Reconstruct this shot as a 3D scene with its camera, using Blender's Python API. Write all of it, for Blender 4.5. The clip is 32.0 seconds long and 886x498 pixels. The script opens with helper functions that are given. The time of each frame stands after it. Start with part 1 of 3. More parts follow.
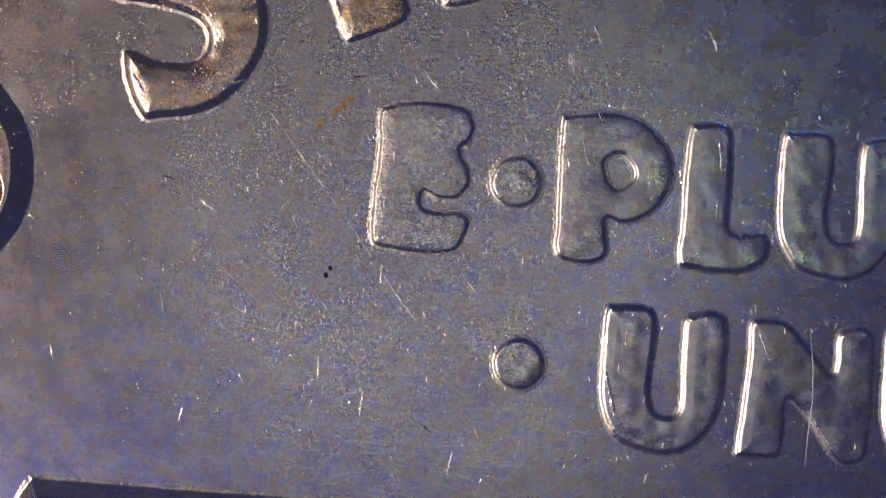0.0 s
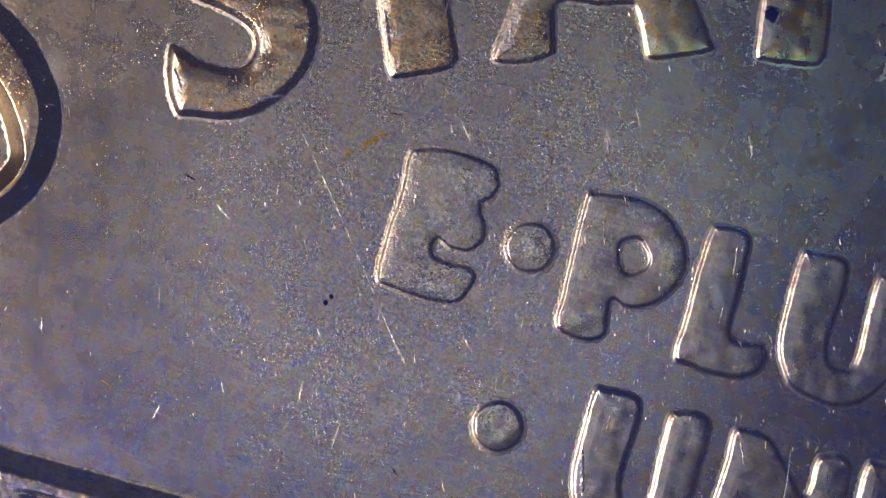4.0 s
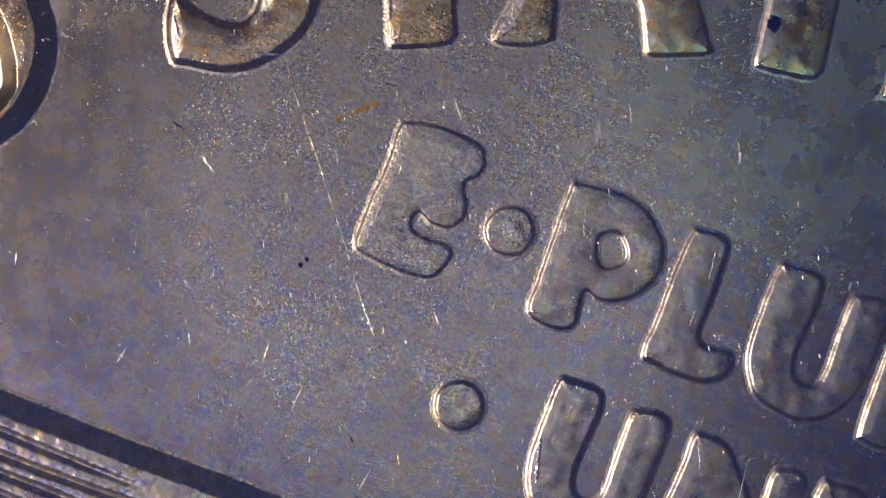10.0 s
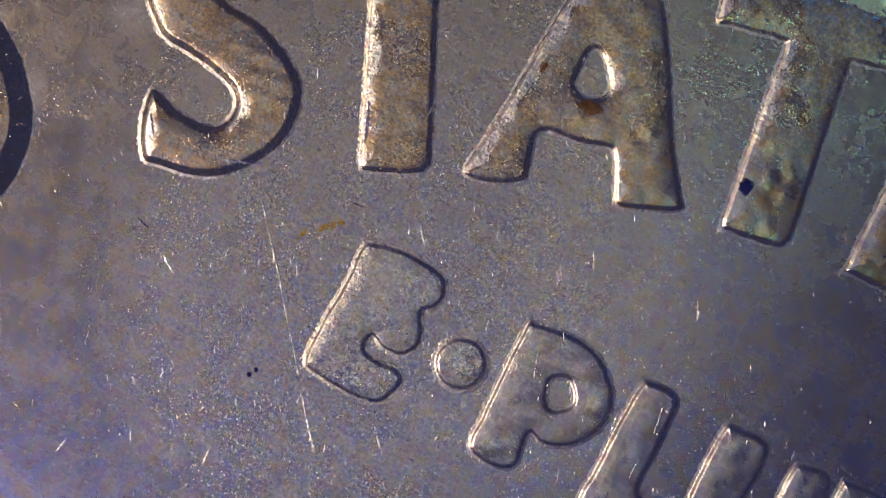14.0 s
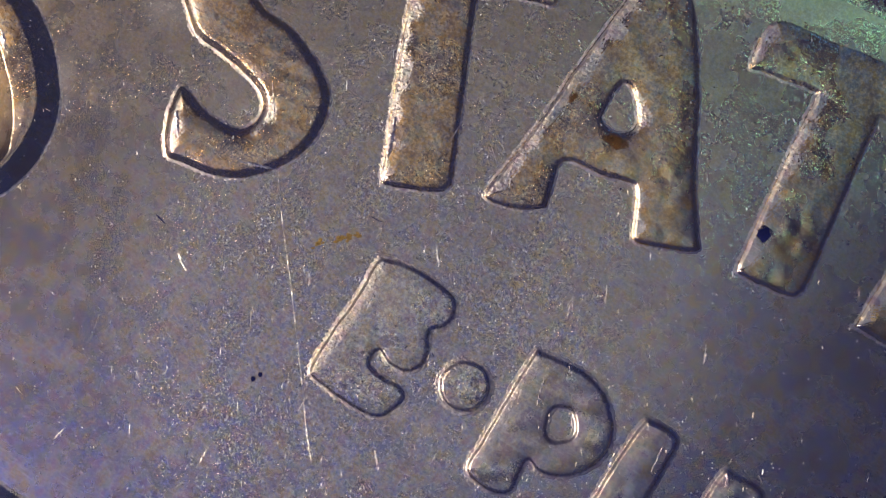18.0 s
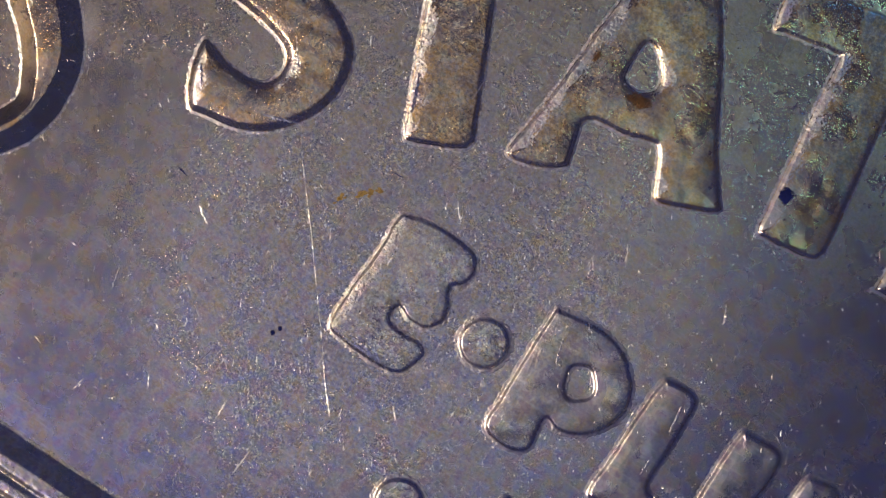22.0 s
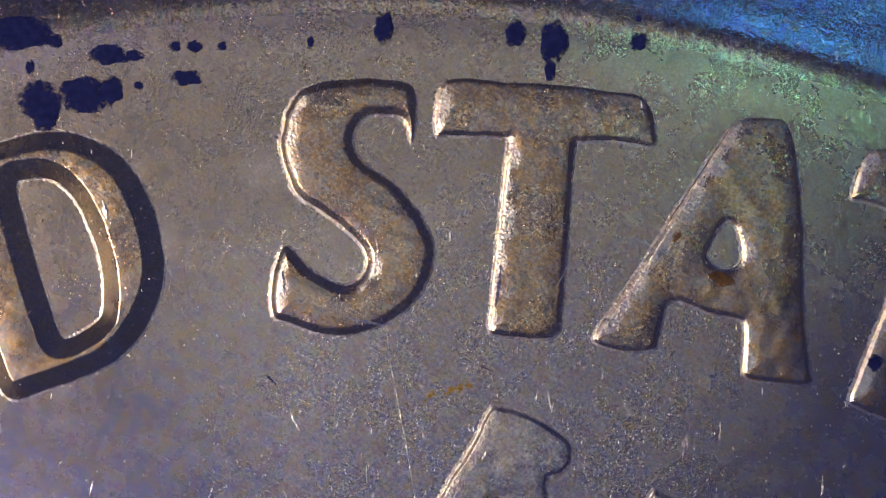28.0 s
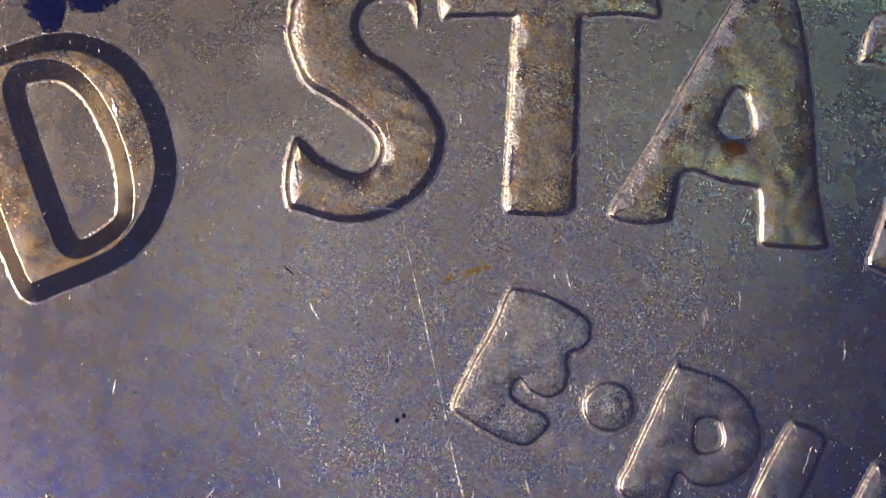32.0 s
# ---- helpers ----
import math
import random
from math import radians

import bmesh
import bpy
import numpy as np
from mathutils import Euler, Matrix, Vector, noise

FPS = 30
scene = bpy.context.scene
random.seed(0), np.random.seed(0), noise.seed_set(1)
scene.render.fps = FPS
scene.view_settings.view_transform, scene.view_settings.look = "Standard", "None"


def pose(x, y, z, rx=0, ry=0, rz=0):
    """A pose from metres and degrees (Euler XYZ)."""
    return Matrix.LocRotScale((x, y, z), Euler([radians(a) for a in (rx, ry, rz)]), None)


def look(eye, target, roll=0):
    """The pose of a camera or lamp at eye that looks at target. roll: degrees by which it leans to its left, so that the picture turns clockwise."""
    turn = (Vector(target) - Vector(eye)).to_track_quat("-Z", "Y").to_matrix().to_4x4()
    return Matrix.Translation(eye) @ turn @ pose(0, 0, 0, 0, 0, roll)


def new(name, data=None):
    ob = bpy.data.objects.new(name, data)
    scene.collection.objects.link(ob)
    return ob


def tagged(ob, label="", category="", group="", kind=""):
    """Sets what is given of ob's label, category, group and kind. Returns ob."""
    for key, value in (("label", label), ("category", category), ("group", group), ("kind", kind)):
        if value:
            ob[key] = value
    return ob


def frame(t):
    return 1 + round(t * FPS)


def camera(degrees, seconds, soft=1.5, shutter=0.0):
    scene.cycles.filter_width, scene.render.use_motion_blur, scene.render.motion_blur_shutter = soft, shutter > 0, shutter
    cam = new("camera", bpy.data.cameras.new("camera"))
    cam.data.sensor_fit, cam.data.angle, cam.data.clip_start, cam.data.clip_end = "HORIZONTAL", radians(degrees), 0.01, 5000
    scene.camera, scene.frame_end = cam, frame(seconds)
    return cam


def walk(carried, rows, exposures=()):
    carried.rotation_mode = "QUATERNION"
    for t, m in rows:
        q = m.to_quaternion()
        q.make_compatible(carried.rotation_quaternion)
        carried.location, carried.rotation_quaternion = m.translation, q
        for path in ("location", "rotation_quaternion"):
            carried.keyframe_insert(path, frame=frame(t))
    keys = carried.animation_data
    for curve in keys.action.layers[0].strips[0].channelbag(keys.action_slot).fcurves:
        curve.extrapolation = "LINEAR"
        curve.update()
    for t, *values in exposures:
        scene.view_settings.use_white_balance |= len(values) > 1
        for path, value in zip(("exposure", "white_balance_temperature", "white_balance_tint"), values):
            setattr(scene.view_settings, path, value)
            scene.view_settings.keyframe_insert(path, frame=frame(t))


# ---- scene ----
# A worn quarter-dollar-sized coin slides and turns on a table under a still microscope camera.
MM = 0.001
FIELD = 1.55          # height of the coin's flat field over the table, mm
EYE = FIELD + 12.19   # height of the lens, mm

cam = camera(28.0, 32.0, soft=1.45)
still = look((0, 0, EYE * MM), (0, 0, 0))
walk(cam, [(0.0, still), (32.0, still)])

# ---- light: a dim blue room, a low warm lamp, soft lamps round the lens, added blue and green glows ----
world = bpy.data.worlds.new("room")
scene.world = world
world.use_nodes = True
world.node_tree.nodes["Background"].inputs[0].default_value = (0.052, 0.064, 0.185, 1)
world.node_tree.nodes["Background"].inputs[1].default_value = 0.80


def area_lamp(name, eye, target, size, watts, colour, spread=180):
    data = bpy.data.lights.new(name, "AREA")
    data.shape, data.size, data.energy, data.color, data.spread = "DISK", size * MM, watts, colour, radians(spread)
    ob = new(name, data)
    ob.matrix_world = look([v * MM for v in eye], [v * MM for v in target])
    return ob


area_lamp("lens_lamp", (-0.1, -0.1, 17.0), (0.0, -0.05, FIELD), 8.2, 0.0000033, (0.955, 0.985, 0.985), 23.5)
area_lamp("violet_lamp", (-11.0, -9.0, 26.0), (1, 0, FIELD), 9, 0.00024, (0.40, 0.42, 1.0))
strip = area_lamp("side_lamp", (-27, -3.0, 27.0), (1.5, 0, FIELD), 18.0, 0.0122, (1.0, 0.84, 0.68))
strip.data.shape, strip.data.size_y = "ELLIPSE", 9 * MM
# unseen coloured lamps, added so that the upper-right rim mirrors blue and green
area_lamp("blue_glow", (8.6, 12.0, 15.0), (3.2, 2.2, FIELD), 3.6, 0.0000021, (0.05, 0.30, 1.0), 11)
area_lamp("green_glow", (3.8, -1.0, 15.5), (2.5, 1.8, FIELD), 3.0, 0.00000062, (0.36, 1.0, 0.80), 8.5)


# ---- materials ----
def nodes_of(name):
    m = bpy.data.materials.new(name)
    m.use_nodes = True
    return m, m.node_tree.nodes, m.node_tree.links, m.node_tree.nodes["Principled BSDF"]


def noise_of(n, l, where, scale, detail, rough=0.6):
    t = n.new("ShaderNodeTexNoise")
    t.inputs["Scale"].default_value, t.inputs["Detail"].default_value, t.inputs["Roughness"].default_value = scale, detail, rough
    l.new(where, t.inputs["Vector"])
    return t.outputs["Fac"]


def ramp_of(n, l, fac, lo, hi, a=0.0, b=1.0):
    r = n.new("ShaderNodeMapRange")
    for k, v in zip((1, 2, 3, 4), (lo, hi, a, b)):
        r.inputs[k].default_value = v
    l.new(fac, r.inputs[0])
    return r.outputs[0]


def times_of(n, l, a, b):
    k = n.new("ShaderNodeMath")
    k.operation = "MULTIPLY"
    l.new(a, k.inputs[0])
    l.new(b, k.inputs[1])
    return k.outputs[0]


def mix_of(n, l, fac, a, b):
    m = n.new("ShaderNodeMix")
    m.data_type = "RGBA"
    l.new(fac, m.inputs[0])
    for k, v in ((6, a), (7, b)):
        if isinstance(v, tuple):
            m.inputs[k].default_value = (*v, 1)
        else:
            l.new(v, m.inputs[k])
    return m.outputs[2]


def spaced(n, l, sx=1000, sy=1000, turn=0.0):
    """Coordinates on the coin in millimetres."""
    c, m = n.new("ShaderNodeTexCoord"), n.new("ShaderNodeMapping")
    m.inputs["Scale"].default_value = (sx, sy, 1000)
    m.inputs["Rotation"].default_value = (0, 0, radians(turn))
    l.new(c.outputs["Object"], m.inputs["Vector"])
    return m.outputs["Vector"]


def coin_metal(name, silver, gold, blue, gold_from, grain=1.0, rough=(0.13, 0.32), edge_tone=0.0, rust=0.0, rosy=(0.46, 0.29, 0.36)):
    m, n, l, p = nodes_of(name)
    at = spaced(n, l)
    # rubbed and grainy round the motto and the legend, smoother away from them
    near, wide = n.new("ShaderNodeVectorMath"), n.new("ShaderNodeVectorMath")
    wide.operation, near.operation = "MULTIPLY", "DISTANCE"
    wide.inputs[1].default_value, near.inputs[1].default_value = (1.6, 1, 0), (1.6 * -3.7, 8.0, 0)
    l.new(at, wide.inputs[0])
    l.new(wide.outputs["Vector"], near.inputs[0])
    far, most = n.new("ShaderNodeVectorMath"), n.new("ShaderNodeMath")
    far.operation, most.operation = "LENGTH", "MAXIMUM"
    l.new(at, far.inputs[0])
    l.new(ramp_of(n, l, near.outputs["Value"], 1.2, 3.2, 1.0, 0.22), most.inputs[0])
    l.new(ramp_of(n, l, far.outputs["Value"], 9.2, 10.2, 0.0, 1.0), most.inputs[1])
    worn = most.outputs[0]
    pitted = ramp_of(n, l, worn, 0.35, 1.0, 0.0, 1.0)
    blotch = noise_of(n, l, at, 0.9, 3)
    mottle = noise_of(n, l, at, 7, 5, 0.7)
    speck = noise_of(n, l, at, 16, 4, 0.7)
    tint = noise_of(n, l, spaced(n, l, 1000, 1000, 40), 9, 2, 0.6)
    tint_fine = noise_of(n, l, spaced(n, l, 1000, 1000, 70), 30, 3, 0.75)
    rose = noise_of(n, l, spaced(n, l, 1000, 1000, 110), 11, 2, 0.6)
    patch = noise_of(n, l, spaced(n, l, 1000, 1000, 75), 2.6, 4, 0.65)
    col = mix_of(n, l, ramp_of(n, l, mottle, gold_from - 0.08, gold_from + 0.24, 0.0, 0.75), silver, gold)
    col = mix_of(n, l, ramp_of(n, l, blotch, 0.42, 0.72, 0.0, 0.6), col, blue)
    col = mix_of(n, l, ramp_of(n, l, tint, 0.50, 0.66, 0.0, 0.7), col, gold)
    col = mix_of(n, l, ramp_of(n, l, tint, 0.50, 0.34, 0.0, 0.7), col, blue)
    col = mix_of(n, l, times_of(n, l, worn, ramp_of(n, l, tint_fine, 0.51, 0.60, 0.0, 0.7)), col, gold)
    col = mix_of(n, l, times_of(n, l, worn, ramp_of(n, l, tint_fine, 0.49, 0.40, 0.0, 0.7)), col, blue)
    col = mix_of(n, l, ramp_of(n, l, rose, 0.51, 0.66, 0.0, 0.6), col, rosy)
    col = mix_of(n, l, ramp_of(n, l, rose, 0.48, 0.34, 0.0, 0.5), col, (0.37, 0.43, 0.33))
    col = mix_of(n, l, ramp_of(n, l, patch, 0.48, 0.64, 0.0, rust), col, (0.33, 0.19, 0.075))
    dull = noise_of(n, l, spaced(n, l, 1000, 1000, 15), 5, 5, 0.65)
    col = mix_of(n, l, ramp_of(n, l, dull, 0.49, 0.66, 0.0, 0.5), col, (0.32, 0.28, 0.34))
    # bright and dull grains, and fine streaks of wear
    grains = noise_of(n, l, spaced(n, l, 1000, 1000, 25), 40, 4, 0.85)
    streak = noise_of(n, l, spaced(n, l, 4500, 46000, 62), 1.0, 4, 0.65)
    streak_b = noise_of(n, l, spaced(n, l, 3500, 40000, -18), 1.0, 4, 0.65)
    pale = tuple(min(0.95, 1.4 * c) for c in silver)
    dim = tuple(0.5 * c for c in blue)
    col = mix_of(n, l, times_of(n, l, worn, ramp_of(n, l, grains, 0.51, 0.64, 0.0, 0.75)), col, pale)
    col = mix_of(n, l, times_of(n, l, worn, ramp_of(n, l, grains, 0.49, 0.36, 0.0, 0.75)), col, dim)
    col = mix_of(n, l, ramp_of(n, l, streak, 0.58, 0.76, 0.0, 0.5), col, pale)
    col = mix_of(n, l, ramp_of(n, l, streak_b, 0.58, 0.76, 0.0, 0.4), col, pale)
    # toning gathers towards the rim
    col = mix_of(n, l, ramp_of(n, l, far.outputs["Value"], 7.6, 10.4, 0.0, edge_tone), col, (0.56, 0.44, 0.23))
    col = mix_of(n, l, ramp_of(n, l, speck, 0.58, 0.76, 0.0, 0.5), col, (0.10, 0.085, 0.12))
    l.new(col, p.inputs["Base Color"])
    p.inputs["Metallic"].default_value = 1.0
    l.new(ramp_of(n, l, patch, 0.35, 0.65, rough[1], rough[0]), p.inputs["Roughness"])
    # struck-metal grain, and hairlines in three directions
    fine = noise_of(n, l, at, 42, 3, 0.65)
    dust = noise_of(n, l, at, 95, 2, 0.6)
    hair = noise_of(n, l, spaced(n, l, 9000, 60000, 62), 1.0, 3, 0.6)
    hair_b = noise_of(n, l, spaced(n, l, 8000, 55000, -22), 1.0, 3, 0.6)
    hair_c = noise_of(n, l, spaced(n, l, 9000, 60000, 105), 1.0, 3, 0.6)
    dents = ramp_of(n, l, noise_of(n, l, at, 60, 2, 0.6), 0.61, 0.71)
    last = None
    for fac, depth in ((fine, 0.0020), (dust, 0.0008), (dents, 0.0032), (hair, 0.0009), (hair_b, 0.0009), (hair_c, 0.0009), (mottle, 0.0012)):
        b = n.new("ShaderNodeBump")
        b.inputs["Distance"].default_value = depth * grain * MM
        l.new(pitted if fac is dents else worn, b.inputs["Strength"])
        l.new(fac, b.inputs["Height"])
        if last:
            l.new(last, b.inputs["Normal"])
        last = b.outputs["Normal"]
    l.new(last, p.inputs["Normal"])
    return m


FIELD_METAL = coin_metal("worn_cupronickel", (0.53, 0.50, 0.49), (0.54, 0.39, 0.19), (0.29, 0.32, 0.55), 0.47, rough=(0.24, 0.30), edge_tone=0.54)
TONED_METAL = coin_metal("golden_toned_cupronickel", (0.72, 0.56, 0.35), (0.68, 0.39, 0.11), (0.46, 0.39, 0.38), 0.42, 1.0, (0.22, 0.34), rust=0.30, rosy=(0.50, 0.28, 0.12))
MOTTO_METAL = coin_metal("rubbed_cupronickel", (0.76, 0.68, 0.56), (0.66, 0.48, 0.22), (0.44, 0.43, 0.54), 0.46, 0.9, (0.22, 0.34))
RIM_METAL = coin_metal("polished_rim_cupronickel", (0.50, 0.41, 0.27), (0.42, 0.29, 0.13), (0.40, 0.38, 0.38), 0.46, 0.8, (0.20, 0.28))
BRIGHT_METAL = coin_metal("freshly_scratched_cupronickel", (0.80, 0.76, 0.69), (0.78, 0.66, 0.48), (0.68, 0.69, 0.76), 0.5, 1.0, (0.28, 0.45))
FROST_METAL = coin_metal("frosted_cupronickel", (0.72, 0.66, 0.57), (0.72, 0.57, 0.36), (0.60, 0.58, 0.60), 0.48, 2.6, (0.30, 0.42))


def plain(name, a, b, scale, rough):
    m, n, l, p = nodes_of(name)
    f = noise_of(n, l, spaced(n, l), scale, 4)
    l.new(mix_of(n, l, ramp_of(n, l, f, 0.35, 0.65), a, b), p.inputs["Base Color"])
    p.inputs["Roughness"].default_value = rough
    bump = n.new("ShaderNodeBump")
    bump.inputs["Strength"].default_value, bump.inputs["Distance"].default_value = 0.6, 0.01 * MM
    l.new(f, bump.inputs["Height"])
    l.new(bump.outputs["Normal"], p.inputs["Normal"])
    return m


def ragged_stain(name, a, b, cover):
    """Tarnish that breaks up into grains at the edge of its patch."""
    m = plain(name, a, b, 20, 0.8)
    n, l = m.node_tree.nodes, m.node_tree.links
    p = n["Principled BSDF"]
    p.inputs["Specular IOR Level"].default_value = 0.08
    c, flat, g, add = n.new("ShaderNodeTexCoord"), n.new("ShaderNodeVectorMath"), n.new("ShaderNodeVectorMath"), n.new("ShaderNodeMath")
    flat.operation, g.operation = "MULTIPLY", "DISTANCE"
    flat.inputs[1].default_value, g.inputs[1].default_value = (1, 1, 0), (0.5, 0.5, 0)
    l.new(c.outputs["Generated"], flat.inputs[0])
    l.new(flat.outputs["Vector"], g.inputs[0])
    l.new(g.outputs["Value"], add.inputs[0])
    l.new(ramp_of(n, l, noise_of(n, l, spaced(n, l), 22, 5, 0.75), 0.3, 0.7, -0.2, 0.2), add.inputs[1])
    l.new(ramp_of(n, l, add.outputs[0], 0.36, 0.52, cover, 0.0), p.inputs["Alpha"])
    return m


STAIN = ragged_stain("dark_tarnish", (0.008, 0.012, 0.070), (0.016, 0.020, 0.105), 0.93)
RUST = ragged_stain("rusty_tarnish", (0.05, 0.025, 0.008), (0.16, 0.07, 0.015), 0.62)
BROWN = plain("brown_tarnish", (0.20, 0.11, 0.02), (0.46, 0.29, 0.06), 60, 0.45)
TABLE = plain("dark_table", (0.02, 0.02, 0.025), (0.035, 0.033, 0.035), 0.6, 0.6)
FIBRE = plain("pale_fibre", (0.45, 0.5, 0.55), (0.6, 0.62, 0.65), 5, 0.5)


def film(name):
    """A thin pale grey film, thickest in the middle of its patch and fading outwards."""
    m, n, l, p = nodes_of(name)
    c, g = n.new("ShaderNodeTexCoord"), n.new("ShaderNodeVectorMath")
    g.operation = "DISTANCE"
    g.inputs[1].default_value = (0.5, 0.5, 0.5)
    l.new(c.outputs["Generated"], g.inputs[0])
    fade = ramp_of(n, l, g.outputs["Value"], 0.08, 0.50, 0.42, 0.0)
    uneven = ramp_of(n, l, noise_of(n, l, spaced(n, l), 12, 4), 0.25, 0.7, 0.35, 1.0)
    k = n.new("ShaderNodeMath")
    k.operation = "MULTIPLY"
    l.new(fade, k.inputs[0])
    l.new(uneven, k.inputs[1])
    l.new(k.outputs[0], p.inputs["Alpha"])
    p.inputs["Base Color"].default_value = (0.62, 0.60, 0.58, 1)
    p.inputs["Roughness"].default_value = 0.7
    return m


PALE_FILM = film("pale_grey_film")


# ---- helpers for parts ----
def mesh_part(name, verts, faces, material, parent, label="", smooth=True, finish=None):
    """One mesh under its thing; coordinates in millimetres on the coin. finish: 1 frosted, 2 bare, for each face."""
    data = bpy.data.meshes.new(name)
    data.from_pydata([(x * MM, y * MM, z * MM) for x, y, z in verts], [], faces)
    data.materials.append(material)
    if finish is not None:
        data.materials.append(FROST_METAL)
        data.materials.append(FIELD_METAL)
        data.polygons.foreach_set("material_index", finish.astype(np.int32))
    data.polygons.foreach_set("use_smooth", [smooth] * len(data.polygons))
    data.update()
    ob = new(name, data)
    ob.parent = parent
    if label:
        tagged(ob, label=label)
    return ob


OFF = (-0.49, -0.09)   # the lettering was struck off the centre of the blank, mm


def lathe(profile, steps=360):
    """A ring of the profile (r, z) round the blank's axis."""
    verts, faces = [], []
    for k in range(steps):
        a = 2 * math.pi * k / steps
        verts += [(OFF[0] + r * math.cos(a), OFF[1] + r * math.sin(a), z) for r, z in profile]
    w = len(profile)
    for k in range(steps):
        i, j = k * w, (k + 1) % steps * w
        faces += [(i + q, j + q, j + q + 1, i + q + 1) for q in range(w - 1)]
    return verts, faces


def rounded(points, steps=6):
    """A closed smooth curve through the corners of an outline."""
    p = np.array(points, float)
    a, b, c, d = np.roll(p, 1, 0), p, np.roll(p, -1, 0), np.roll(p, -2, 0)
    out = []
    for t in np.arange(steps) / steps:
        out.append(0.5 * (2 * b + (c - a) * t + (2 * a - 5 * b + 4 * c - d) * t * t + (3 * b - a - 3 * c + d) * t ** 3))
    return np.stack(out, 1).reshape(-1, 2)


def inside_depth(x, y, loop):
    """Distance to a closed curve, positive inside."""
    a, b = loop, np.roll(loop, -1, 0)
    best, odd = np.full(x.shape, 1e9), np.zeros(x.shape, bool)
    for (ax, ay), (bx, by) in zip(a, b):
        dx, dy = bx - ax, by - ay
        t = np.clip(((x - ax) * dx + (y - ay) * dy) / (dx * dx + dy * dy + 1e-12), 0, 1)
        best = np.minimum(best, np.hypot(x - ax - t * dx, y - ay - t * dy))
        if ay != by:
            odd ^= ((ay > y) != (by > y)) & (x < dx * (y - ay) / dy + ax)
    return np.where(odd, best, -best)


def ripple(x, y, scale, seed):
    """Smooth uneven waves between about -1 and 1."""
    rng = np.random.RandomState(seed)
    total = np.zeros(x.shape)
    for k in range(24):
        a, f, s = rng.uniform(0, 6.28), rng.uniform(0.6, 1.8) / scale, rng.uniform(0, 6.28)
        total += np.sin((x * math.cos(a) + y * math.sin(a)) * f * 6.28 + s)
    return total / 7.0


def rise_of(foot, wall, shoulder, steep, run=0.5, dome=0.16, dome_width=0.14, inset=0.0):
    """Height over distance inwards: a drawn foot, a steep wall, a rubbed shoulder and a faint dome."""
    at = [-foot, -0.8 * foot, -0.15 * foot, 0.0, wall, wall + 0.2 * shoulder, wall + 0.75 * shoulder, wall + shoulder, wall + shoulder + dome_width]
    slope = [0.0, run, run * 1.1, steep, steep, run * 1.1, run, dome, 0.0]
    q = np.linspace(at[0], at[-1], 600)
    s = np.interp(q, at, slope)
    z = np.concatenate([[0.0], np.cumsum((s[1:] + s[:-1]) / 2 * np.diff(q))])
    return q + inset, z


